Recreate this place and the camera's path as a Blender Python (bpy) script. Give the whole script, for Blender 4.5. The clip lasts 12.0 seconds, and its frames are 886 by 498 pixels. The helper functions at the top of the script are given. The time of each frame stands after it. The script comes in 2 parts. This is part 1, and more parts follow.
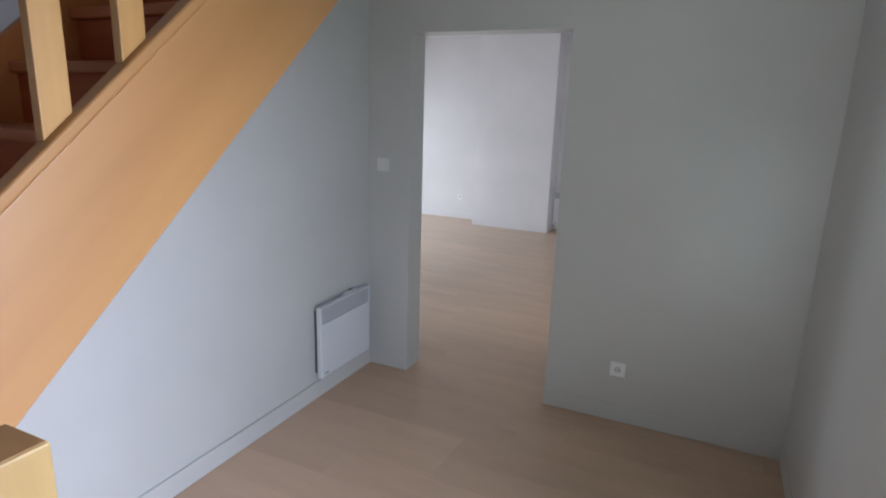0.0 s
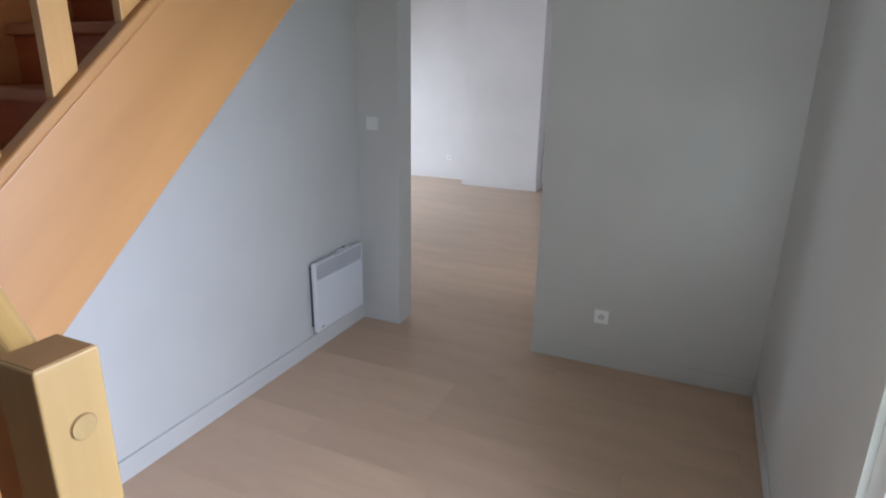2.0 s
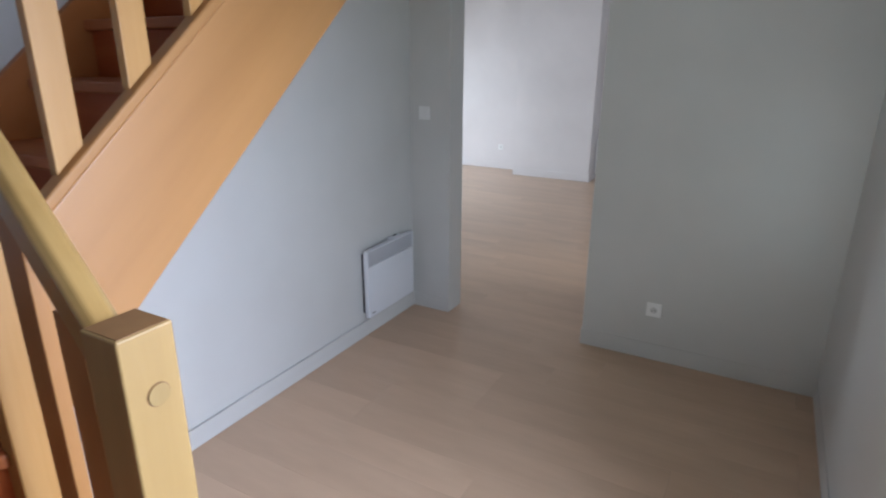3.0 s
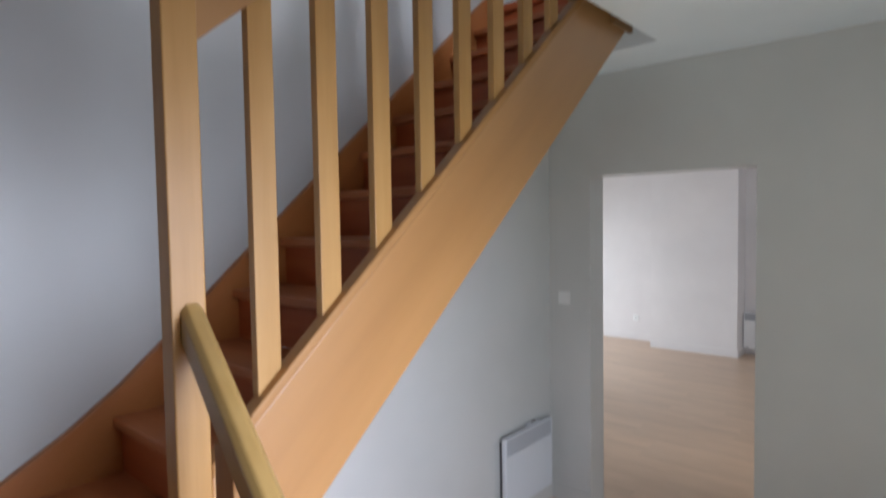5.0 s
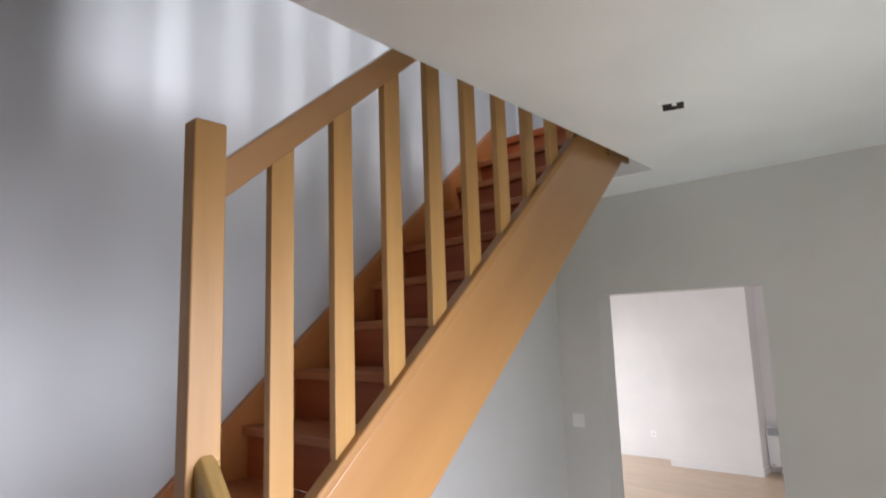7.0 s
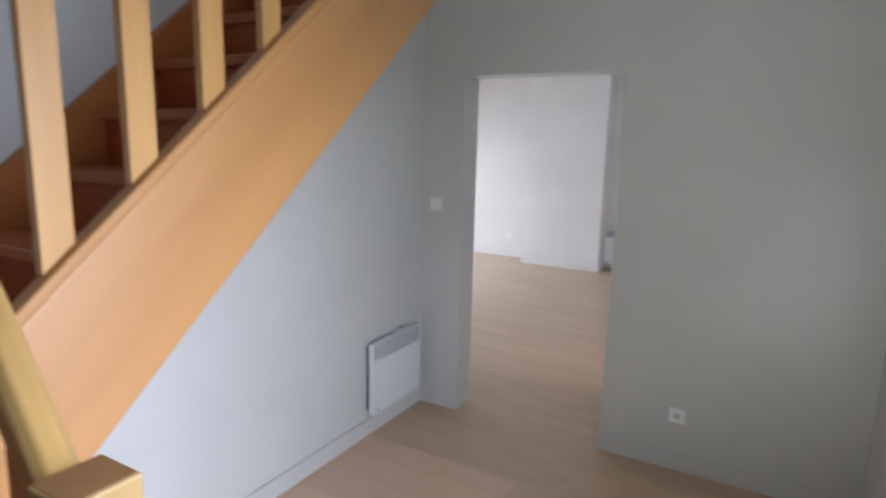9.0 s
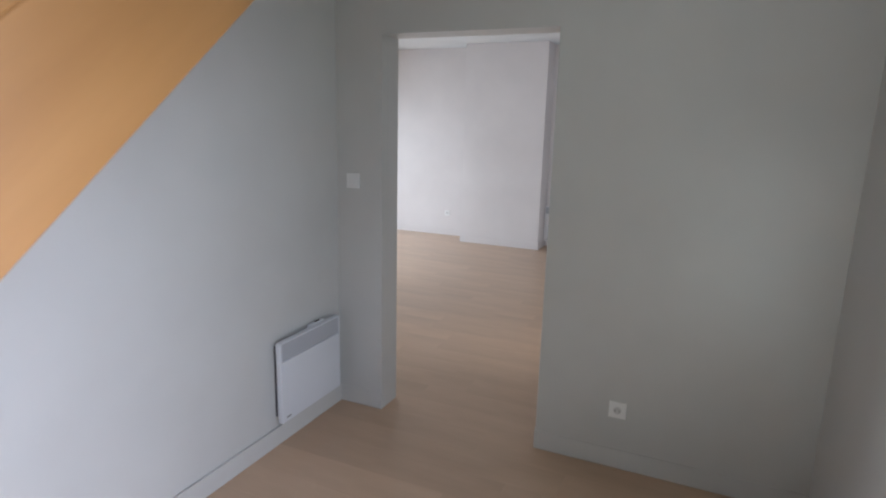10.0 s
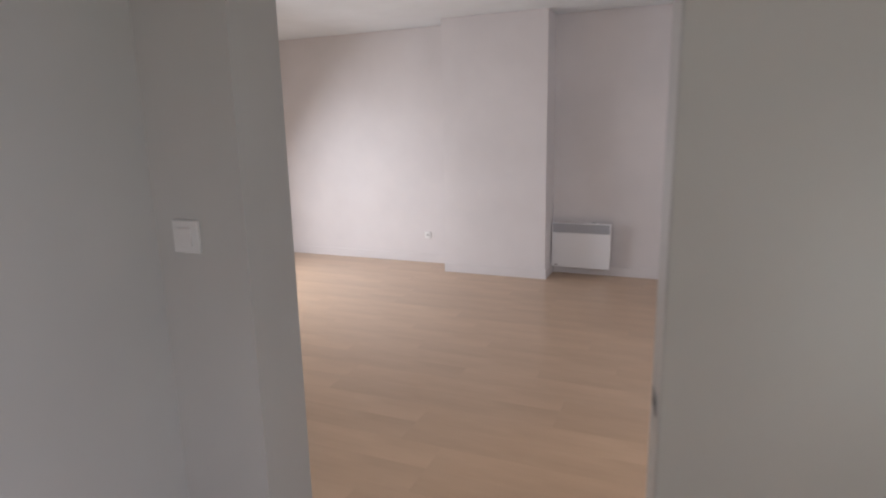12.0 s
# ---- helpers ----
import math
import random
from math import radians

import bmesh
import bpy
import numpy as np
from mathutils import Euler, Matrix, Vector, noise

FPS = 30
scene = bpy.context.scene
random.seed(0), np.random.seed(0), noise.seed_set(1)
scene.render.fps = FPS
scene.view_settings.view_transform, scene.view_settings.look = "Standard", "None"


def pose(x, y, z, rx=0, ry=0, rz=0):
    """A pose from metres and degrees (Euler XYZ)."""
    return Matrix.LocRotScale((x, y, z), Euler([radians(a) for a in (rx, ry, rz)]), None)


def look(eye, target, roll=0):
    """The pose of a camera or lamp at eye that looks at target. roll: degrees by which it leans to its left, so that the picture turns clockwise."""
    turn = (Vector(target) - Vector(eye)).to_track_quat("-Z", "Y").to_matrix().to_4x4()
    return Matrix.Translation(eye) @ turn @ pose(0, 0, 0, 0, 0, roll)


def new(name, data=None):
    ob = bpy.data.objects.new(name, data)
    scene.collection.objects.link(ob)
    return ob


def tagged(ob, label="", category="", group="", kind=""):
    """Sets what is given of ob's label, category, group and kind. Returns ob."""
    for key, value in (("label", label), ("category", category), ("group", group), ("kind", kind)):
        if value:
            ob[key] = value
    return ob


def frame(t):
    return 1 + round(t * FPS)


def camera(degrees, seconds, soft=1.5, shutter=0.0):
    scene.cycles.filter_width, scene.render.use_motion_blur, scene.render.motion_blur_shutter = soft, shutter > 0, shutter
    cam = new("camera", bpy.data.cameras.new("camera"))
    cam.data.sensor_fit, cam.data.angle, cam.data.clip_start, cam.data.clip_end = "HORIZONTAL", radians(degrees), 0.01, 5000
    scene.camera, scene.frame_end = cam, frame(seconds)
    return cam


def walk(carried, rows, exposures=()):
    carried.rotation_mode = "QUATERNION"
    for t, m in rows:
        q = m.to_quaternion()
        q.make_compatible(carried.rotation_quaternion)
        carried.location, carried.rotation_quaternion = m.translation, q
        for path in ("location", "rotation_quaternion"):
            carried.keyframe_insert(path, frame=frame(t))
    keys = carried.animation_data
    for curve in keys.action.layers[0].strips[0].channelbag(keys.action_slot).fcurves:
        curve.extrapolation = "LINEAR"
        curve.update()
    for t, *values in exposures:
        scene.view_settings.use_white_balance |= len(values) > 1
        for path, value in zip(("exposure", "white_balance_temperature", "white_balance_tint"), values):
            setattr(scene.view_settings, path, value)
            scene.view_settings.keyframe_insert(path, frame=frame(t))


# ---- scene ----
cam = camera(74.4, 12.0, soft=2.0, shutter=0.5)
PATH = [
    (0, (1.919, -3.038, 1.638), (1.103, -1.274, 1.168), 1.8),
    (0.5, (1.943, -3.067, 1.641), (1.122, -1.305, 1.168), 1.6),
    (1, (1.946, -3.115, 1.634), (1.145, -1.344, 1.16), 0.6),
    (1.5, (1.959, -3.139, 1.631), (1.186, -1.369, 1.112), 0.8),
    (2, (1.977, -3.136, 1.622), (1.203, -1.389, 1.032), 0.9),
    (2.5, (1.991, -3.142, 1.622), (1.17, -1.433, 0.986), 0.5),
    (4.5, (1.929, -3.209, 1.708), (0.648, -1.715, 1.348), -0.2),
    (5, (1.922, -3.221, 1.78), (0.606, -1.717, 1.688), -0.9),
    (5.5, (1.93, -3.237, 1.842), (0.62, -1.734, 2.007), -1.7),
    (6, (1.937, -3.257, 1.87), (0.629, -1.773, 2.164), -1.9),
    (6.5, (1.939, -3.263, 1.865), (0.625, -1.792, 2.197), -2.1),
    (8.5, (1.898, -3.139, 1.721), (0.736, -1.525, 1.513), 1.1),
    (9, (1.896, -3.063, 1.647), (0.923, -1.35, 1.297), 1.4),
    (9.5, (1.875, -2.959, 1.616), (1.067, -1.178, 1.197), 1.4),
    (10, (1.842, -2.675, 1.613), (1.042, -0.891, 1.191), 1.4),
    (10.5, (1.749, -2.404, 1.582), (0.948, -0.615, 1.188), 1.0),
    (11, (1.575, -2.033, 1.58), (0.836, -0.215, 1.193), 0.0),
    (11.5, (1.395, -1.458, 1.56), (0.666, 0.361, 1.165), -0.2),
    (12, (1.209, -1.034, 1.538), (0.442, 0.768, 1.135), -1.2),
]
EXPOSURES = [(0, -0.38, 5950, 9), (2.5, -0.30, 5950, 9), (4.5, -0.39, 6050, 9), (5.5, 0.01, 6550, 11), (6.5, 0.15, 6650, 12),
             (8.5, -0.04, 6350, 10), (9.5, -0.27, 6050, 10), (10, -0.35, 6200, 11), (10.5, -0.40, 6450, 11), (11, -0.40, 6750, 14), (12, -0.41, 6800, 18)]
walk(cam, [(t, look(eye, target, roll)) for t, eye, target, roll in PATH], EXPOSURES)

# ---- world and large lights ----
world = bpy.data.worlds.new("world")
scene.world = world
world.use_nodes = True
wn = world.node_tree
sky = wn.nodes.new("ShaderNodeTexSky")
sky.sky_type, sky.sun_disc = "NISHITA", False
sky.sun_elevation, sky.sun_rotation = radians(38), radians(100)
wn.links.new(sky.outputs[0], wn.nodes["Background"].inputs[0])
wn.nodes["Background"].inputs[1].default_value = 0.1

sun = new("sun", bpy.data.lights.new("sun", "SUN"))
sun.data.energy, sun.data.angle, sun.data.color = 0.8, radians(15), (1.0, 0.96, 0.9)
sun.matrix_world = look((12, 2, 9), (0, 0, 0))


def window_light(name, eye, target, w, h, watts, color):
    """Stands in for the sky's light in a window's opening, or adds fill there."""
    data = bpy.data.lights.new(name, "AREA")
    data.shape, data.size, data.size_y, data.energy, data.color = "RECTANGLE", w, h, watts, color
    ob = new(name, data)
    ob.matrix_world = look(eye, target)
    return ob


door_sky = window_light("sky_entrance", (2.385, -2.40, 1.15), (0.35, -2.45, 0.20), 1.08, 1.9, 47, (0.78, 0.84, 1.0))
door_sky.data.spread = radians(118)
# added greenish fill lamp, brightens the north wall and the ceiling
entrance_fill = window_light("fill_light_entrance", (2.383, -2.30, 0.9), (1.62, -0.75, 1.85), 0.9, 1.5, 11.5, (0.88, 1.0, 0.96))
entrance_fill.data.spread = radians(122)
room_sky = window_light("sky_room", (-3.87, 3.05, 1.15), (-2.6, 3.20, 0.1), 1.5, 2.0, 98, (0.83, 0.915, 1.0))
room_sky.data.spread = radians(165)
# added fill lamp, aimed at the alcove beside the chimney breast
alcove_fill = window_light("fill_room_alcove", (2.28, 1.55, 1.25), (0.25, 4.7, 0.7), 1.1, 1.7, 14, (0.86, 0.92, 1.0))
alcove_fill.data.spread = radians(120)
landing_sky = window_light("sky_landing", (2.54, -1.6, 3.85), (0.0, -2.2, 2.7), 0.37, 1.0, 37, (0.82, 0.87, 1.0))
landing_sky.data.spread = radians(130)

# ---- materials ----


def material(name, rough=0.6, metal=0.0):
    m = bpy.data.materials.new(name)
    m.use_nodes = True
    b = m.node_tree.nodes["Principled BSDF"]
    b.inputs["Roughness"].default_value = rough
    b.inputs["Metallic"].default_value = metal
    return m, m.node_tree, b


def plain(name, color, rough=0.5, metal=0.0):
    m, nt, b = material(name, rough, metal)
    b.inputs["Base Color"].default_value = (*color, 1)
    return m


def noise_tex(nt, scale, detail=4.0, stretch=None, rough=0.55, tilt=0.0):
    n = nt.nodes.new("ShaderNodeTexNoise")
    n.inputs["Scale"].default_value, n.inputs["Detail"].default_value = scale, detail
    n.inputs["Roughness"].default_value = rough
    c = nt.nodes.new("ShaderNodeTexCoord")
    if stretch:
        mp = nt.nodes.new("ShaderNodeMapping")
        mp.vector_type = "TEXTURE"
        mp.inputs["Rotation"].default_value = (radians(tilt), 0, 0)
        mp.inputs["Scale"].default_value = [1 / k for k in stretch]
        nt.links.new(c.outputs["Object"], mp.inputs[0])
        nt.links.new(mp.outputs[0], n.inputs[0])
    else:
        nt.links.new(c.outputs["Object"], n.inputs[0])
    return n


def ramp(nt, source, stops):
    r = nt.nodes.new("ShaderNodeValToRGB")
    els = r.color_ramp.elements
    while len(els) < len(stops):
        els.new(0.5)
    for e, (p, c) in zip(els, stops):
        e.position, e.color = p, (*c, 1)
    nt.links.new(source, r.inputs[0])
    return r.outputs[0]


def bump(nt, b, source, strength, distance):
    n = nt.nodes.new("ShaderNodeBump")
    n.inputs["Strength"].default_value, n.inputs["Distance"].default_value = strength, distance
    nt.links.new(source, n.inputs["Height"])
    nt.links.new(n.outputs[0], b.inputs["Normal"])


def paint(name, color, rough=0.5, vary=0.05):
    """Rolled wall paint: faint clouding and an orange-peel relief."""
    m, nt, b = material(name, rough)
    big = noise_tex(nt, 1.3, 3)
    lo, hi = [c * (1 - vary) for c in color], [min(1, c * (1 + vary)) for c in color]
    nt.links.new(ramp(nt, big.outputs["Fac"], [(0.3, lo), (0.7, hi)]), b.inputs["Base Color"])
    fine = noise_tex(nt, 260, 2)
    bump(nt, b, fine.outputs["Fac"], 0.12, 0.002)
    return m


def wood(name, dark, mid, light, stretch, rough=0.35, per_piece=0.12, knots=True, tilt=0.0, coat=0.0, scale=9, detail=6, relief=0.10):
    """Varnished softwood: long grain along one axis, a hue of its own for each piece."""
    m, nt, b = material(name, rough)
    b.inputs["Coat Weight"].default_value, b.inputs["Coat Roughness"].default_value = coat, 0.4
    grain = noise_tex(nt, scale, detail, stretch, 0.6, tilt)
    col = ramp(nt, grain.outputs["Fac"], [(0.28, dark), (0.5, mid), (0.72, light)])
    if knots:
        c = nt.nodes.new("ShaderNodeTexCoord")
        mp = nt.nodes.new("ShaderNodeMapping")
        mp.inputs["Scale"].default_value = [0.4 + 0.45 * k for k in stretch]
        nt.links.new(c.outputs["Object"], mp.inputs[0])
        v = nt.nodes.new("ShaderNodeTexVoronoi")
        v.inputs["Scale"].default_value = 4.2
        nt.links.new(mp.outputs[0], v.inputs["Vector"])
        spot = ramp(nt, v.outputs["Distance"], [(0.012, (0.55, 0.46, 0.38)), (0.034, (1, 1, 1))])
        mul = nt.nodes.new("ShaderNodeMix")
        mul.data_type, mul.blend_type = "RGBA", "MULTIPLY"
        mul.inputs["Factor"].default_value = 1.0
        nt.links.new(col, mul.inputs[6]), nt.links.new(spot, mul.inputs[7])
        col = mul.outputs[2]
    info = nt.nodes.new("ShaderNodeObjectInfo")
    fac = nt.nodes.new("ShaderNodeMapRange")
    fac.inputs["To Min"].default_value, fac.inputs["To Max"].default_value = 1 - per_piece, 1 + per_piece
    nt.links.new(info.outputs["Random"], fac.inputs["Value"])
    hsv = nt.nodes.new("ShaderNodeHueSaturation")
    nt.links.new(fac.outputs[0], hsv.inputs["Value"])
    nt.links.new(col, hsv.inputs["Color"])
    nt.links.new(hsv.outputs[0], b.inputs["Base Color"])
    fine = noise_tex(nt, 40, 4, stretch, 0.55, tilt)
    bump(nt, b, fine.outputs["Fac"], relief, 0.002)
    return m


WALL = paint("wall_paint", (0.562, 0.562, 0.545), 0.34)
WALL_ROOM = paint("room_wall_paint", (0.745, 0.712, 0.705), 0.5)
CEILING = paint("ceiling_paint", (0.805, 0.85, 0.875), 0.8)
D, M, L = (0.36, 0.215, 0.068), (0.405, 0.250, 0.084), (0.445, 0.282, 0.100)
DR, MR, LR = (0.33, 0.070, 0.016), (0.39, 0.088, 0.021), (0.45, 0.114, 0.030)
WOOD_Z = wood("pine_upright", (0.335, 0.168, 0.047), (0.40, 0.210, 0.064), (0.455, 0.256, 0.088), (1.6, 1.6, 0.10), 0.42, 0.07)
WOOD_Y = wood("pine_lengthwise", (0.328, 0.152, 0.044), (0.370, 0.177, 0.054), (0.410, 0.203, 0.066), (1.6, 0.10, 0.8), 0.40, 0.05, False, 41.0, 1.0)
WOOD_X = wood("pine_crosswise", D, M, L, (0.12, 1.6, 1.6))
# pine reddened to carry the light that bounces off the red steps
WALL_BOARD_BOUNCE = wood("pine_wall_board_bounce", (0.37, 0.128, 0.032), (0.42, 0.150, 0.040), (0.47, 0.178, 0.052), (1.6, 0.10, 0.8), 0.45, 0.05, False, 41.0)
CAP = wood("pine_cap", (0.30, 0.142, 0.043), (0.335, 0.162, 0.051), (0.37, 0.184, 0.062), (1.6, 0.10, 0.8), 0.5, 0.05, False, 41.0)
# the balusters' pine with shade put into its colour, for the lower slats
SHADED_SLAT = wood("pine_shaded_slat", (0.32, 0.146, 0.042), (0.37, 0.172, 0.052), (0.41, 0.200, 0.066), (1.6, 1.6, 0.10), 0.45, 0.05, False)
STEP = wood("red_stained_steps", DR, MR, LR, (0.12, 1.6, 1.6), 0.5, 0.06, False)
TREAD = wood("stained_treads", (0.35, 0.105, 0.030), (0.41, 0.130, 0.040), (0.47, 0.160, 0.053), (0.12, 1.6, 1.6), 0.5, 0.06, False)
FLOOR = wood("oak_laminate", (0.500, 0.346, 0.231), (0.560, 0.394, 0.268), (0.610, 0.434, 0.298), (0.22, 0.95, 1.0), 0.29, 0.045, False, coat=0.0, scale=5.5, detail=3, relief=0.03)
NEWEL = wood("pine_newel", (0.255, 0.158, 0.053), (0.295, 0.187, 0.066), (0.335, 0.216, 0.080), (1.6, 1.6, 0.10), 0.45, 0.05, False)
PLUG = wood("pine_plug", (0.20, 0.13, 0.045), (0.245, 0.16, 0.058), (0.28, 0.19, 0.072), (1.6, 1.6, 0.3), 0.5, 0.05, False)
END_GRAIN_AND_SHADE = wood("pine_end_grain_and_shade", (0.15, 0.072, 0.024), (0.19, 0.095, 0.034), (0.23, 0.12, 0.046), (1.0, 1.0, 1.0), 0.5, 0.05, False, coat=0.1)
JOINT = plain("joint_shadow", (0.12, 0.08, 0.05), 0.8)
# one white enamel in two tones: shaded for the hall, lit for the room
ENAMEL_SHADED = plain("white_enamel_shaded", (0.68, 0.70, 0.735), 0.35)
ENAMEL_LIT = plain("white_enamel_lit", (0.86, 0.86, 0.87), 0.35)
GRILLE = plain("grille_enamel", (0.48, 0.495, 0.53), 0.4)
DARK = plain("dark_metal", (0.03, 0.03, 0.035), 0.5)
ZINC_SHADED = plain("zinc_sheet_shaded", (0.10, 0.10, 0.105), 0.5)
SWITCH_PLASTIC = plain("switch_plastic", (0.75, 0.75, 0.74), 0.4)
PLASTIC = plain("white_plastic", (0.87, 0.87, 0.86), 0.35)
PLASTIC_GREY = plain("grey_plastic", (0.22, 0.22, 0.22), 0.4)
STEEL = plain("steel", (0.55, 0.55, 0.55), 0.3, 1.0)
BLACK = plain("black_void", (0.012, 0.012, 0.012), 0.9)
PVC = plain("white_pvc", (0.80, 0.81, 0.82), 0.25)
CONCRETE = paint("paving", (0.30, 0.29, 0.28), 0.9, 0.15)
GLASS, gnt, gb = material("glass", 0.02)
gb.inputs["Transmission Weight"].default_value = 1.0
gb.inputs["IOR"].default_value = 1.45

# ---- building helpers ----


def box(bm, x0, x1, y0, y1, z0, z1):
    vs = [bm.verts.new((x, y, z)) for x in (x0, x1) for y in (y0, y1) for z in (z0, z1)]
    for f in ((0, 1, 3, 2), (4, 6, 7, 5), (0, 4, 5, 1), (2, 3, 7, 6), (0, 2, 6, 4), (1, 5, 7, 3)):
        bm.faces.new([vs[i] for i in f])
    return bm


def prism(bm, pts, lo, hi, axis):
    """Extrude a polygon along an axis: pts are (y, z), (x, z) or (x, y) for axis x, y, z."""
    def at(p, h):
        return {"x": (h, p[0], p[1]), "y": (p[0], h, p[1]), "z": (p[0], p[1], h)}[axis]
    a = [bm.verts.new(at(p, lo)) for p in pts]
    b = [bm.verts.new(at(p, hi)) for p in pts]
    n = len(pts)
    bm.faces.new(a), bm.faces.new(b[::-1])
    for i in range(n):
        bm.faces.new((a[i], b[i], b[(i + 1) % n], a[(i + 1) % n]))
    return bm


def soften(bm, width, segments=2):
    bmesh.ops.recalc_face_normals(bm, faces=bm.faces)
    bmesh.ops.bevel(bm, geom=list(bm.edges), offset=width, segments=segments, affect="EDGES", profile=0.5)
    return bm


def disc(bm, centre, normal, radius, depth, segments=24, radius2=None):
    m = Matrix.Translation(centre) @ Vector(normal).to_track_quat("Z", "Y").to_matrix().to_4x4()
    bmesh.ops.create_cone(bm, cap_ends=True, segments=segments, radius1=radius, radius2=radius if radius2 is None else radius2, depth=depth, matrix=m)
    return bm


def mesh_of(name, bm, mat):
    bmesh.ops.recalc_face_normals(bm, faces=bm.faces)
    me = bpy.data.meshes.new(name)
    bm.to_mesh(me)
    bm.free()
    me.materials.append(mat)
    return me


def part(name, bm, mat, parent, label=""):
    ob = new(name, mesh_of(name, bm, mat))
    ob.parent = parent
    if label:
        tagged(ob, label)
    return ob


def structure(name, bm, mat, label, category):
    return tagged(new(name, mesh_of(name, bm, mat)), label, category, kind="structure")


def thing(name, label, category, place=(0, 0, 0), group=""):
    ob = new(name)
    ob.location = place
    return tagged(ob, label, category, group)


# ---- plan ----
CEIL = 2.63
UP = 2.94
DOOR_L, DOOR_R, DOOR_H = 0.280, 1.181, 2.04
JAMB_FAR = 1.161
EAST = 2.38
SOUTH = -4.20
BACK = 5.085
ROOM_W, ROOM_E = -3.75, 2.20
ROOM_S = 0.17
ENT_Y0, ENT_Y1, ENT_H = -3.03, -1.79, 2.15
WIN_Y0, WIN_Y1, WIN_H = 2.15, 3.95, 2.20
SIDE_Y0, SIDE_Y1, SIDE_Z0 = 0.95, 2.15, 0.35

bm = bmesh.new()
box(bm, -0.2, 0, SOUTH - 0.2, 0, 0, 5.4)
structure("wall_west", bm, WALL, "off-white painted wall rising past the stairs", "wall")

bm = bmesh.new()
box(bm, ROOM_W - 0.2, DOOR_L, 0, ROOM_S, 0, CEIL)
prism(bm, [(JAMB_FAR, ROOM_S), (DOOR_R, 0.004), (DOOR_R + 0.004, 0), (ROOM_E + 0.2, 0), (ROOM_E + 0.2, ROOM_S)], 0, DOOR_H, "z")
box(bm, DOOR_R, ROOM_E + 0.2, 0, ROOM_S, DOOR_H, CEIL)
box(bm, DOOR_L, DOOR_R, 0, ROOM_S, DOOR_H, CEIL)
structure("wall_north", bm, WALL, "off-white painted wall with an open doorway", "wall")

bm = bmesh.new()
box(bm, EAST, EAST + 0.22, ENT_Y1, 0, 0, CEIL)
box(bm, EAST, EAST + 0.22, SOUTH - 0.2, ENT_Y0, 0, CEIL)
box(bm, EAST, EAST + 0.22, ENT_Y0, ENT_Y1, ENT_H, CEIL)
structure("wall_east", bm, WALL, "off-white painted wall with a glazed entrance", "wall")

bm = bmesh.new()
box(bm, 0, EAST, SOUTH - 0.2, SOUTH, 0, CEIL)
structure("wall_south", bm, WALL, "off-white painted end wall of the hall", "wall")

bm = bmesh.new()
box(bm, ROOM_W - 0.2, ROOM_E + 0.2, BACK, BACK + 0.2, 0, CEIL)
structure("wall_back", bm, WALL_ROOM, "off-white painted back wall of the living room", "wall")
bm = bmesh.new()
box(bm, ROOM_W - 0.2, ROOM_W, ROOM_S, WIN_Y0, 0, CEIL)
box(bm, ROOM_W - 0.2, ROOM_W, WIN_Y1, BACK, 0, CEIL)
box(bm, ROOM_W - 0.2, ROOM_W, WIN_Y0, WIN_Y1, WIN_H, CEIL)
structure("wall_room_west", bm, WALL_ROOM, "off-white painted wall with a tall window", "wall")
bm = bmesh.new()
box(bm, ROOM_E, ROOM_E + 0.2, ROOM_S, SIDE_Y0, 0, CEIL)
box(bm, ROOM_E, ROOM_E + 0.2, SIDE_Y1, BACK, 0, CEIL)
box(bm, ROOM_E, ROOM_E + 0.2, SIDE_Y0, SIDE_Y1, 0, SIDE_Z0)
box(bm, ROOM_E, ROOM_E + 0.2, SIDE_Y0, SIDE_Y1, WIN_H, CEIL)
structure("wall_room_east", bm, WALL_ROOM, "off-white painted side wall with an added window", "wall")
bm = bmesh.new()
box(bm, -1.211, -0.113, 4.729, BACK - 0.002, 0, CEIL)
structure("chimney_breast", bm, WALL_ROOM, "off-white painted chimney breast on the back wall", "wall")

# hall ceiling with the stairwell cut out of it
WELL_X, WELL_Y0, WELL_Y1 = 0.84, -3.60, -0.40
bm = bmesh.new()
box(bm, WELL_X, EAST + 0.22, SOUTH - 0.2, 0, CEIL, UP)
box(bm, 0, WELL_X, WELL_Y1, 0, CEIL, UP)
box(bm, 0, WELL_X, SOUTH - 0.2, WELL_Y0, CEIL, UP)
structure("ceiling", bm, CEILING, "white painted ceiling open over the stairs", "ceiling")
bm = bmesh.new()
box(bm, ROOM_W - 0.2, ROOM_E + 0.2, 0, BACK + 0.2, CEIL + 0.002, UP)
structure("ceiling_room", bm, CEILING, "white painted living room ceiling", "ceiling")

# upper floor shell round the stairwell, painted white to bounce light down
bm = bmesh.new()
box(bm, -0.2, 0, 0, 2.8, UP, 5.4)
box(bm, 0, EAST + 0.22, 2.6, 2.8, UP, 5.4)
LW0, LW1, LZ0, LZ1 = -1.93, -1.27, 3.20, 4.50
box(bm, EAST, EAST + 0.22, SOUTH - 0.2, LW0, UP, 5.4)
box(bm, EAST, EAST + 0.22, LW1, 2.6, UP, 5.4)
box(bm, EAST, EAST + 0.22, LW0, LW1, UP, LZ0)
box(bm, EAST, EAST + 0.22, LW0, LW1, LZ1, 5.4)
box(bm, 0, EAST, SOUTH - 0.2, SOUTH, UP, 5.4)
# unseen partition, added to block the landing light from the lower stair wall
box(bm, 0.875, EAST, -2.43, -2.33, UP + 0.001, 5.399)
structure("wall_landing", bm, CEILING, "upper landing walls painted white for bounce, with an added partition", "wall")
bm = bmesh.new()
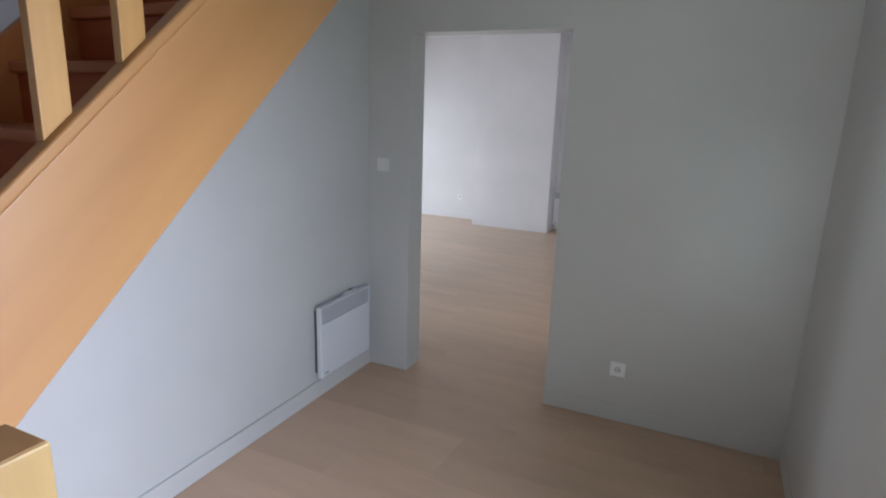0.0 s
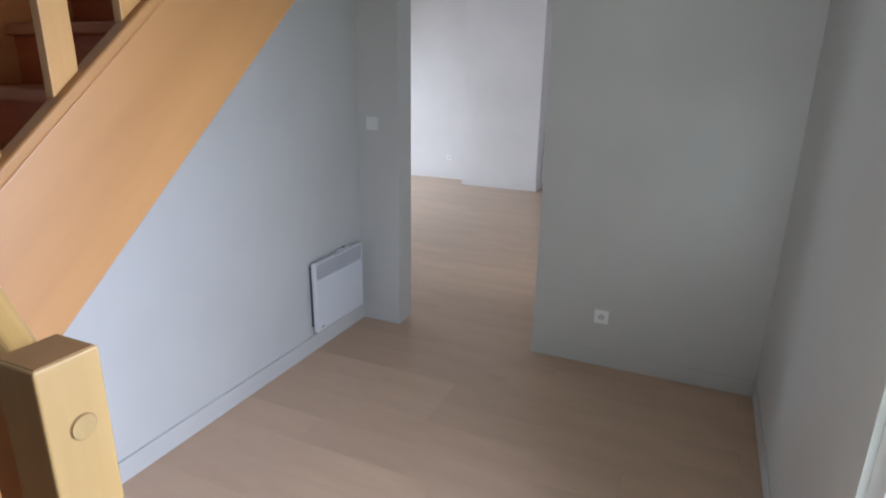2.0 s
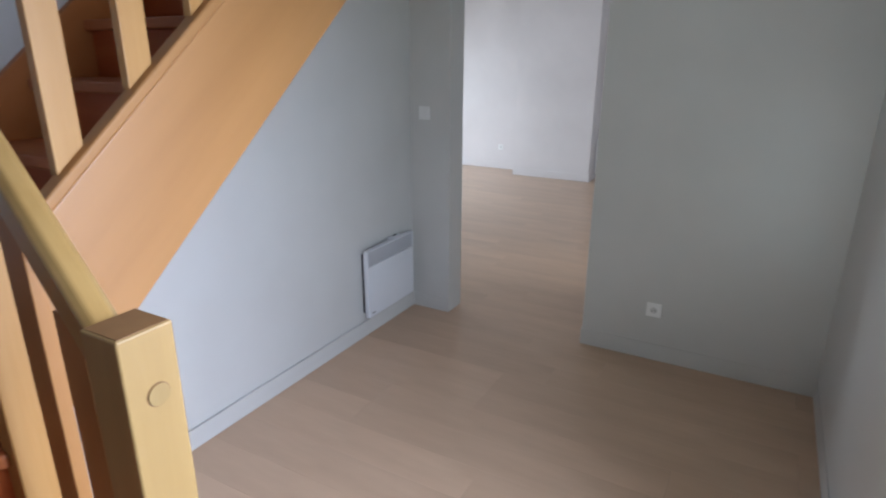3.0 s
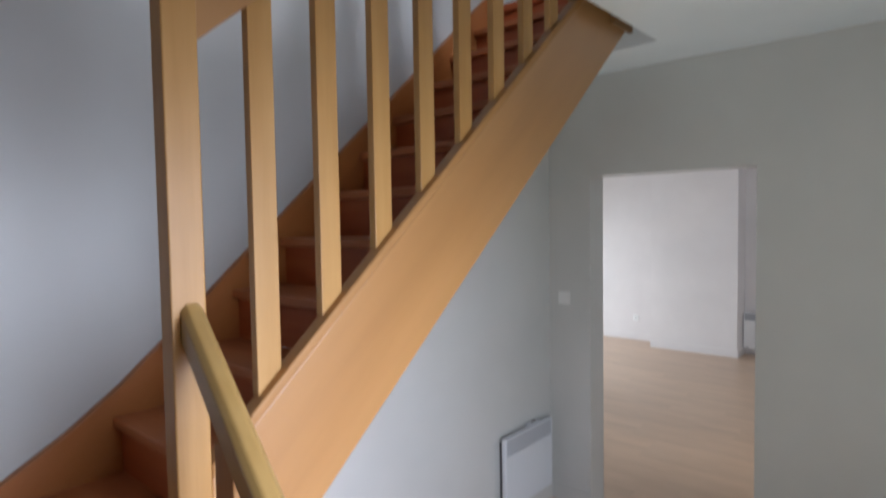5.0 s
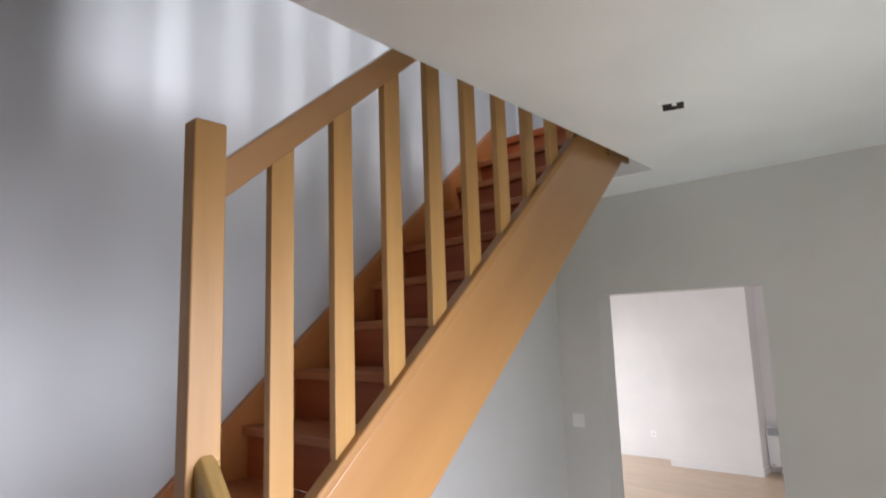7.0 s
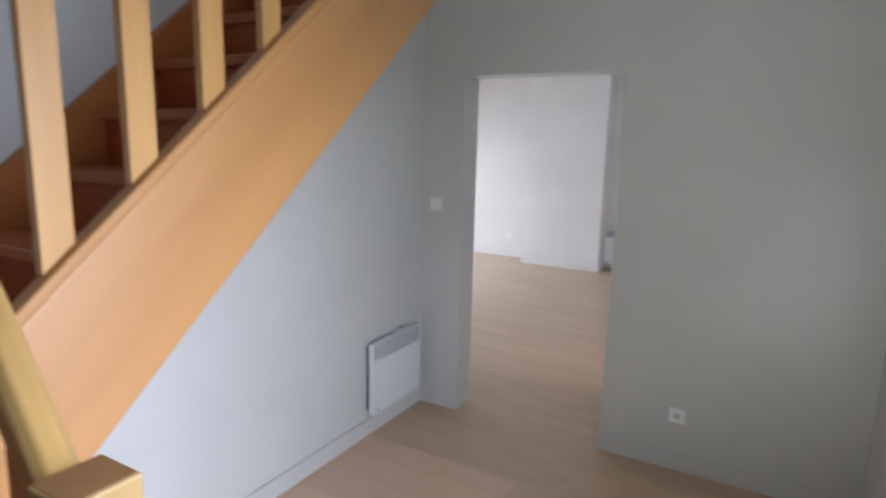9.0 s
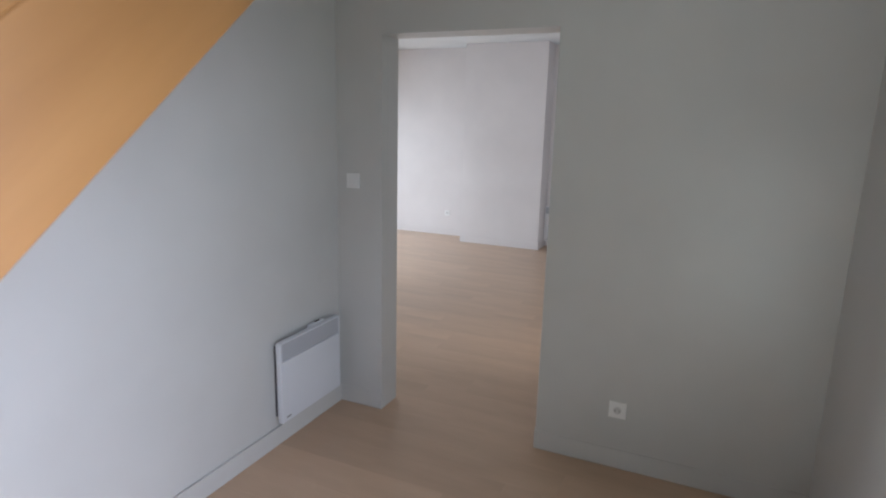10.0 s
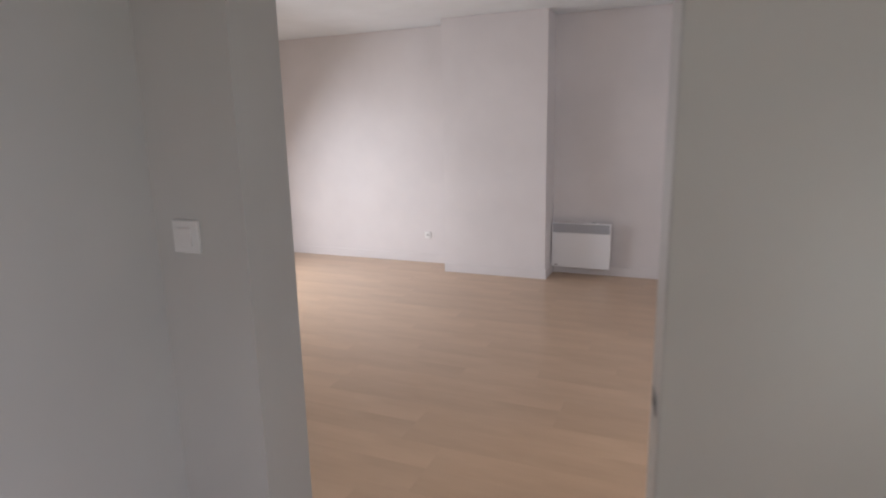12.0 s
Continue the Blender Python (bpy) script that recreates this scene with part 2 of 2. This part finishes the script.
box(bm, -0.2, EAST + 0.22, SOUTH - 0.2, 2.8, 5.4, 5.6)
structure("ceiling_landing", bm, CEILING, "white painted ceiling of the upper landing", "ceiling")

# skirting boards
def skirting(x0, x1, y0, y1, mat=WALL):
    b = bmesh.new()
    soften(box(b, x0, x1, y0, y1, 0.001, 0.098), 0.0015)
    structure("baseboard", b, mat, "skirting board painted like the wall", "skirting board")


skirting(0.0032, 0.013, -2.66, -0.0005)
skirting(0.013, DOOR_L - 0.001, -0.005, -0.0005)
skirting(DOOR_R - 0.004, EAST - 0.005, -0.005, -0.0005)
bm = bmesh.new()
prism(bm, [(DOOR_R - 0.0005, -0.0004), (JAMB_FAR - 0.0005, ROOM_S), (JAMB_FAR - 0.004, ROOM_S), (DOOR_R - 0.004, -0.0004)], 0.001, 0.098, "z")
structure("baseboard", bm, WALL, "skirting board painted like the wall", "skirting board")
skirting(EAST - 0.005, EAST - 0.0005, ENT_Y1 + 0.02, -0.005)
skirting(-0.101, ROOM_E - 0.001, BACK - 0.012, BACK - 0.0005, WALL_ROOM)
skirting(ROOM_W + 0.001, -1.223, BACK - 0.012, BACK - 0.0005, WALL_ROOM)
skirting(-1.223, -0.1125, 4.717, 4.7285, WALL_ROOM)
skirting(-0.1125, -0.101, 4.717, BACK - 0.0005, WALL_ROOM)

# ---- glazed entrance and windows ----
def glazing(name, label, category, x, y0, y1, z0, z1, rails, depth=0.06):
    """Framed glazing in an x-plane: frame members and one pane for each light."""
    w = thing(name, label, category, (x, (y0 + y1) / 2, z0))
    tagged(w, kind="structure")
    yc = (y0 + y1) / 2
    f = 0.10

    def member(a0, a1, c0, c1):
        part("window_frame", soften(box(bmesh.new(), -depth / 2, depth / 2, a0 - yc, a1 - yc, c0 - z0, c1 - z0), 0.004), PVC, w)
    member(y0, y0 + f, z0, z1), member(y1 - f, y1, z0, z1)
    member(y0 + f, y1 - f, z0, z0 + f), member(y0 + f, y1 - f, z1 - f, z1)
    edges = [z0 + f] + [e for r in rails for e in (r - 0.035, r + 0.035)] + [z1 - f]
    for r in rails:
        member(y0 + f, y1 - f, r - 0.035, r + 0.035)
    for a, b in zip(edges[::2], edges[1::2]):
        p = part("pane", box(bmesh.new(), -0.008, 0.008, y0 + f - yc, y1 - f - yc, a - z0, b - z0), GLASS, w)
        p.visible_shadow = False
    return w


ENT_M = (ENT_Y0 + ENT_Y1) / 2
glazing("door_1", "white framed glazed entrance door, closed", "door", EAST + 0.045, ENT_M + 0.001, ENT_Y1 - 0.004, 0.004, ENT_H - 0.004, (1.0,))
glazing("door_2", "white framed glazed entrance door, closed", "door", EAST + 0.045, ENT_Y0 + 0.004, ENT_M - 0.001, 0.004, ENT_H - 0.004, (1.0,))
glazing("window_1", "white framed tall living room window", "window", ROOM_W - 0.07, WIN_Y0 + 0.004, WIN_Y1 - 0.004, 0.004, WIN_H - 0.004, (0.9,))
# unseen window, added as an opening for the alcove fill lamp
glazing("added_window", "white framed side window, added unseen to light the alcove", "window", ROOM_E + 0.13, SIDE_Y0 + 0.004, SIDE_Y1 - 0.004, SIDE_Z0 + 0.004, WIN_H - 0.004, ())

glazing("window_2", "white framed window above the stairwell", "window", EAST + 0.11, LW0 + 0.004, LW1 - 0.004, LZ0 + 0.004, LZ1 - 0.004, ())

# ground outside
bm = bmesh.new()
box(bm, -60, 60, -60, 60, -0.4, -0.15)
structure("ground", bm, CONCRETE, "grey paved ground outside the house", "ground")

# ---- staircase ----
RISE, SLOPE = 0.173, 0.872
STR_X0, STR_X1 = 0.735, 0.775
stair = thing("staircase", "varnished pine staircase with winder steps and slatted balustrade", "staircase", (0, 0, 0))


def z_top(y):
    return 1.368 + SLOPE * (y + 2.553)


def z_low(y):
    return 1.05 + SLOPE * (y + 2.44)


# outer and wall stringers
y_a = -2.648
part("outer_stringer", soften(prism(bmesh.new(), [(y_a, z_low(y_a)), (-0.60, z_low(-0.60)), (-0.60, z_top(-0.60) - 0.034), (y_a, z_top(y_a) - 0.034)], STR_X0, STR_X1, "x"), 0.003), WOOD_Y, stair)
part("cap_rail", soften(prism(bmesh.new(), [(y_a, z_top(y_a) - 0.0335), (-0.60, z_top(-0.60) - 0.0335), (-0.60, z_top(-0.60)), (y_a, z_top(y_a))], STR_X0 - 0.003, STR_X1 + 0.004, "x"), 0.006, 3), CAP, stair)
curve = [(-3.50, 0.93), (-3.25, 0.97), (-3.05, 1.02), (-2.853, 1.10), (-2.70, 1.19), (-2.55, 1.30), (-2.42, 1.412), (-2.124, 1.677), (-0.60, 3.03)]
part("wall_stringer", soften(prism(bmesh.new(), [(-3.50, 0.55), (-2.7, 0.75), (-0.60, 2.58)] + curve[::-1], 0.0015, 0.032, "x"), 0.003), WALL_BOARD_BOUNCE, stair)
part("wall_stringer", soften(prism(bmesh.new(), [(0.03, 0.55), (0.03, 0.93), (0.55, 0.78), (1.36, 0.25), (1.36, 0.0015), (0.9, 0.0015)], -3.53, -3.50, "y"), 0.003), WALL_BOARD_BOUNCE, stair)
part("inner_stringer", soften(prism(bmesh.new(), [(0.775, 0.30), (0.775, 0.72), (1.285, 0.30), (1.285, 0.02), (1.1, 0.02)], -2.785, -2.755, "y"), 0.003), WOOD_X, stair)

# treads and risers
treads = {
    1: [(1.12, -3.50), (1.36, -3.50), (1.36, -2.765), (1.12, -2.765)],
    2: [(0.91, -3.50), (1.15, -3.50), (1.15, -2.765), (0.91, -2.765)],
    3: [(0.64, -3.50), (0.94, -3.50), (0.94, -2.765), (0.74, -2.735), (0.71, -2.735)],
    4: [(0.06, -3.50), (0.70, -3.50), (0.77, -2.752), (0.715, -2.67)],
    5: [(0.032, -3.50), (0.14, -3.50), (0.75, -2.73), (0.735, -2.65), (0.032, -2.94)],
    6: [(0.032, -3.00), (0.737, -2.70), (0.735, -2.53), (0.032, -2.53)],
}
STEPS = 16
GOING = RISE / SLOPE
for k in range(7, STEPS + 1):
    y = -2.58 + GOING * (k - 7)
    treads[k] = [(0.032, y), (STR_X0, y), (STR_X0, y + GOING + 0.03), (0.032, y + GOING + 0.03)]
noses = {1: ((1.335, -3.50), (1.335, -2.765)), 2: ((1.125, -3.50), (1.125, -2.765)), 3: ((0.915, -3.50), (0.915, -2.765)),
         4: ((0.68, -3.50), (0.745, -2.752)), 5: ((0.12, -3.48), (0.735, -2.71)), 6: ((0.032, -2.975), (0.735, -2.68))}
for k, pts in treads.items():
    z = RISE * k
    part("tread", soften(prism(bmesh.new(), pts, z - 0.032, z, "z"), 0.006), TREAD, stair)
    if k in noses:
        a, b = (Vector(p) for p in noses[k])
    else:
        a, b = Vector((0.032, -2.555 + GOING * (k - 7))), Vector((STR_X0, -2.555 + GOING * (k - 7)))
    n = Vector((-(b - a).y, (b - a).x)).normalized() * 0.016
    if k < 4:
        n = Vector((-0.016, 0))
    part("riser", prism(bmesh.new(), [a, b, b + n, a + n], z - RISE + 0.0005, z - 0.0325, "z"), STEP, stair)
y_end = -2.58 + GOING * (STEPS + 1 - 7)
part("landing_tread", soften(box(bmesh.new(), 0.03, 0.83, y_end, WELL_Y1 - 0.001, UP - 0.04, UP + 0.001), 0.005), STEP, stair)
part("riser", box(bmesh.new(), 0.032, 0.80, y_end + 0.02, y_end + 0.04, RISE * STEPS, UP - 0.041), STEP, stair)


# end board coloured dark for the shade in the gap at the ceiling edge
part("end_board", soften(box(bmesh.new(), 0.7765, 0.797, -0.78, -0.585, CEIL + 0.004, UP - 0.045), 0.004), END_GRAIN_AND_SHADE, stair)

# newel posts
high_newel = part("newel_post", soften(box(bmesh.new(), 0.726, 0.776, -2.719, -2.647, 0.30, 2.316), 0.004, 3), WOOD_Z, stair)
part("end_grain", box(bmesh.new(), 0.7305, 0.7715, -2.7145, -2.6515, 2.3162, 2.3172), END_GRAIN_AND_SHADE, high_newel, "darker sawn end grain of the post")
low_newel = part("newel_post", soften(box(bmesh.new(), 1.284, 1.357, -2.808, -2.732, 0.0015, 1.306), 0.003), NEWEL, stair)
part("end_grain", box(bmesh.new(), 1.2875, 1.3535, -2.8045, -2.7355, 1.3062, 1.3072), END_GRAIN_AND_SHADE, low_newel, "darker sawn end grain of the post")
part("plug_ring", disc(bmesh.new(), (1.3572, -2.766, 1.216), (1, 0, 0), 0.0165, 0.0012), END_GRAIN_AND_SHADE, low_newel)
part("wooden_plug", disc(bmesh.new(), (1.358, -2.766, 1.216), (1, 0, 0), 0.0150, 0.003), PLUG, low_newel, "round pine plug over the bolt")

# upper balustrade: slats flush with the rail
def z_rail(y):
    return 2.250 + 0.860 * (y + 2.635)


part("handrail", soften(prism(bmesh.new(), [(-2.648, z_rail(-2.648) - 0.090), (-1.0, z_rail(-1.0) - 0.095), (-1.0, z_rail(-1.0)), (-2.648, z_rail(-2.648))], 0.715, 0.757, "x"), 0.004), WOOD_Y, stair)
for i in range(9):
    y1 = -2.462 + 0.1815 * i
    y0 = y1 - 0.062
    part("baluster", soften(prism(bmesh.new(), [(y0, z_top(y0) + 0.001), (y1, z_top(y1) + 0.001), (y1, z_rail(y1) - 0.089), (y0, z_rail(y0) - 0.089)], 0.731, 0.756, "x"), 0.002), WOOD_Z, stair)

# lower handrail and its slats
rail = bmesh.new()
prism(rail, [(-0.024, 0.0), (0.024, 0.0), (0.024, 0.055), (0.012, 0.068), (-0.012, 0.068), (-0.024, 0.055)], 0, 1, "y")
p0, p1 = Vector((0.775, -2.678, 1.549)), Vector((1.286, -2.772, 1.217))
for v in rail.verts:
    base = p0.lerp(p1, v.co.y)
    v.co = base + Vector((0, v.co.x, v.co.z * 1.15))
part("handrail", soften(rail, 0.004), WOOD_X, stair)
for x in (0.975, 1.16):
    f = (x - 0.775) / 0.511
    yc = -2.678 - 0.094 * f
    zt = 1.549 - 0.332 * f
    part("baluster", soften(box(bmesh.new(), x - 0.031, x + 0.031, yc - 0.012, yc + 0.012, 0.72 - 0.42 * f - 0.1, zt - 0.02), 0.002), SHADED_SLAT, stair)

# guard rail of the landing along the stairwell
guard = thing("landing_guard_rail", "varnished pine guard rail with flat slats beside the stairwell", "guard rail", (0.88, 0, UP))
part("handrail", soften(box(bmesh.new(), -0.021, 0.021, -2.33, -0.6, 0.88, 0.96), 0.004), WOOD_Y, guard)
for i in range(11):
    y0 = -2.26 + 0.158 * i
    part("baluster", soften(box(bmesh.new(), -0.012, 0.012, y0, y0 + 0.062, 0.0005, 0.885), 0.002), WOOD_Z, guard)
# white upright strip on the west wall above the stairs
bm = bmesh.new()
box(bm, 0.001, 0.018, -0.375, -0.305, UP + 0.001, 5.0)
structure("white_strip", bm, PVC, "white upright strip on the upper landing", "door casing")

# ---- electric heaters ----
def heater(place, turn, w, h, label, depth=0.060, enamel=ENAMEL_SHADED):
    """Panel convector facing local -y, its foot at z = 0, width along x."""
    hob = thing("electric_heater", label, "heater", place, "electric heaters")
    hob.rotation_euler = (0, 0, radians(turn))
    body = bmesh.new()
    g = 0.100
    box(body, 0, w, -depth, -depth + 0.030, 0, h - g)
    soften(body, 0.004)
    part("front_panel", body, enamel, hob)
    part("frame", soften(box(bmesh.new(), 0, 0.012, -depth, -depth + 0.030, h - g, h), 0.002), enamel, hob)
    part("frame", soften(box(bmesh.new(), w - 0.012, w, -depth, -depth + 0.030, h - g, h), 0.002), enamel, hob)
    part("frame", soften(box(bmesh.new(), 0.012, w - 0.012, -depth, -depth + 0.030, h - 0.008, h), 0.002), enamel, hob)
    part("grille_back", box(bmesh.new(), 0.012, w - 0.012, -depth + 0.016, -depth + 0.020, h - g, h - 0.008), GRILLE, hob)
    for i in range(8):
        z = h - g + 0.004 + i * 0.0110
        part("grille_slat", box(bmesh.new(), 0.012, w - 0.012, -depth + 0.002, -depth + 0.016, z, z + 0.0092), GRILLE, hob)
    # back box coloured dark to give the shaded gap behind the panel
    part("back_box", box(bmesh.new(), 0.02, w - 0.02, -depth + 0.0305, -0.0005, 0.02, h - 0.03), ZINC_SHADED, hob, "sheet-metal back and wall bracket, darkened for the shade behind the panel")
    control = part("control_box", soften(box(bmesh.new(), w * 0.55, w * 0.80, -depth + 0.031, -depth + 0.054, h - 0.029, h + 0.006), 0.003), enamel, hob)
    part("display", box(bmesh.new(), w * 0.66, w * 0.74, -depth + 0.036, -depth + 0.048, h + 0.0062, h + 0.0075), DARK, control, "small dark display")
    part("maker_mark", box(bmesh.new(), 0.03, 0.065, -depth - 0.0007, -depth - 0.0002, 0.02, 0.028), PLASTIC_GREY, hob, "small grey maker's mark")
    return hob


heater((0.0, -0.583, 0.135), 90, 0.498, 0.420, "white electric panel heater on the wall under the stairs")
heater((-0.102, BACK - 0.001, 0.083), 0, 0.60, 0.470, "white electric panel heater in the alcove beside the chimney breast", 0.105, ENAMEL_LIT)

# ---- switch and sockets ----
def plate(name, label, category, place, size=0.080, mat=PLASTIC):
    """Square cover plate facing local -y."""
    t = thing(name, label, category, place, "wall plates")
    s = size / 2
    part("cover_plate", soften(box(bmesh.new(), -s, s, -0.010, -0.0005, -s, s), 0.003), mat, t)
    return t, s


def socket(place, label):
    t, s = plate("wall_socket", label, "socket", place)
    ring = bmesh.new()
    disc(ring, (0, -0.0105, 0), (0, -1, 0), 0.021, 0.002, 28)
    part("socket_well", ring, PLASTIC, t)
    part("socket_recess", disc(bmesh.new(), (0, -0.0118, 0), (0, -1, 0), 0.0185, 0.001, 28), plain("socket_grey", (0.68, 0.68, 0.67), 0.4), t)
    for x in (-0.0095, 0.0095):
        part("pin_hole", disc(bmesh.new(), (x, -0.0126, -0.002), (0, -1, 0), 0.003, 0.001, 12), DARK, t)
    part("earth_pin", disc(bmesh.new(), (0, -0.016, 0.010), (0, -1, 0), 0.0026, 0.009, 12), STEEL, t)
    return t


t, s = plate("light_switch", "white plastic light switch beside the doorway", "switch", (0.105, -0.0, 1.298), mat=SWITCH_PLASTIC)
part("rocker", soften(box(bmesh.new(), -0.022, 0.022, -0.014, -0.0102, -0.022, 0.022), 0.002), SWITCH_PLASTIC, t)
socket((1.571, 0, 0.303), "white plastic power socket low on the hall wall")
socket((-1.58, BACK, 0.328), "white plastic power socket low on the living room wall")

# strike plate in the door reveal
strike = thing("strike_plate", "small grey metal strike plate in the doorway reveal", "strike plate", ((DOOR_R + JAMB_FAR) / 2, ROOM_S / 2, 1.015))
strike.rotation_euler = (0, 0, math.atan2(DOOR_R - JAMB_FAR, ROOM_S - 0.004))
part("plate", soften(box(bmesh.new(), -0.0022, -0.0002, -0.036, 0.036, -0.016, 0.016), 0.0006, 1), PLASTIC_GREY, strike)
part("latch_hole", box(bmesh.new(), -0.0028, -0.0023, -0.012, 0.012, -0.009, 0.009), DARK, strike)
for y in (-0.027, 0.027):
    part("screw", disc(bmesh.new(), (-0.0024, y, 0), (-1, 0, 0), 0.0035, 0.001, 12), STEEL, strike)

# open junction box in the hall ceiling
jb = thing("ceiling_junction_box", "open black ceiling junction box with a white rim", "junction box", (1.234, -1.193, CEIL))
jb.rotation_euler = (0, 0, radians(18))

rim = bmesh.new()
for q in ((-0.052, -0.036, -0.054, 0.054), (0.036, 0.052, -0.054, 0.054), (-0.036, 0.036, -0.054, -0.038), (-0.036, 0.036, 0.038, 0.054)):
    box(rim, *q, -0.004, -0.0005)
part("rim", rim, CEILING, jb)
part("void", box(bmesh.new(), -0.036, 0.036, -0.038, 0.038, -0.002, -0.001), BLACK, jb)
part("terminal", soften(box(bmesh.new(), -0.004, 0.012, -0.037, -0.016, -0.008, -0.0025), 0.002), PLASTIC, jb)

# ceiling outlet with a cable end in the living room
rose = thing("ceiling_outlet", "white ceiling outlet with a short dangling cable", "ceiling outlet", (-0.95, 2.63, CEIL))
part("cover", disc(bmesh.new(), (0, 0, -0.008), (0, 0, -1), 0.04, 0.014, 24, 0.045), PLASTIC, rose)
part("cable", disc(bmesh.new(), (0, 0, -0.05), (0.15, 0, -1), 0.006, 0.08, 10), PLASTIC_GREY, rose)

# ---- floor: laminate boards laid along x ----
bm = bmesh.new()
box(bm, ROOM_W - 0.2, ROOM_E + 0.2, 0, BACK + 0.2, -0.05, -0.0015)
box(bm, -0.2, EAST + 0.22, SOUTH - 0.2, 0, -0.05, -0.0015)
floor = structure("floor", bm, JOINT, "pale oak laminate floor running from hall to living room", "floor")
BOARD_W, BOARD_L = 0.192, 1.38
shared = {}


def board(x0, x1, y):
    key = round(x1 - x0, 2)
    if key not in shared:
        b = bmesh.new()
        box(b, 0, x1 - x0 - 0.0006, 0, BOARD_W - 0.0006, -0.008, 0)
        shared[key] = mesh_of("board", b, FLOOR)
    o = new("board", shared[key])
    o.location, o.parent = (x0, y, 0), floor


rng = random.Random(4)
y = SOUTH
while y < BACK:
    lo, hi = (0.0, EAST + 0.2) if y + BOARD_W < 0.1 else (ROOM_W, ROOM_E)
    x = lo - rng.choice((0.0, 0.23, 0.46, 0.69, 0.92, 1.15))
    while x < hi:
        a, b = max(x, lo), min(x + BOARD_L, hi)
        if b - a > 0.05:
            board(a, b, y)
        x += BOARD_L
    y += BOARD_W
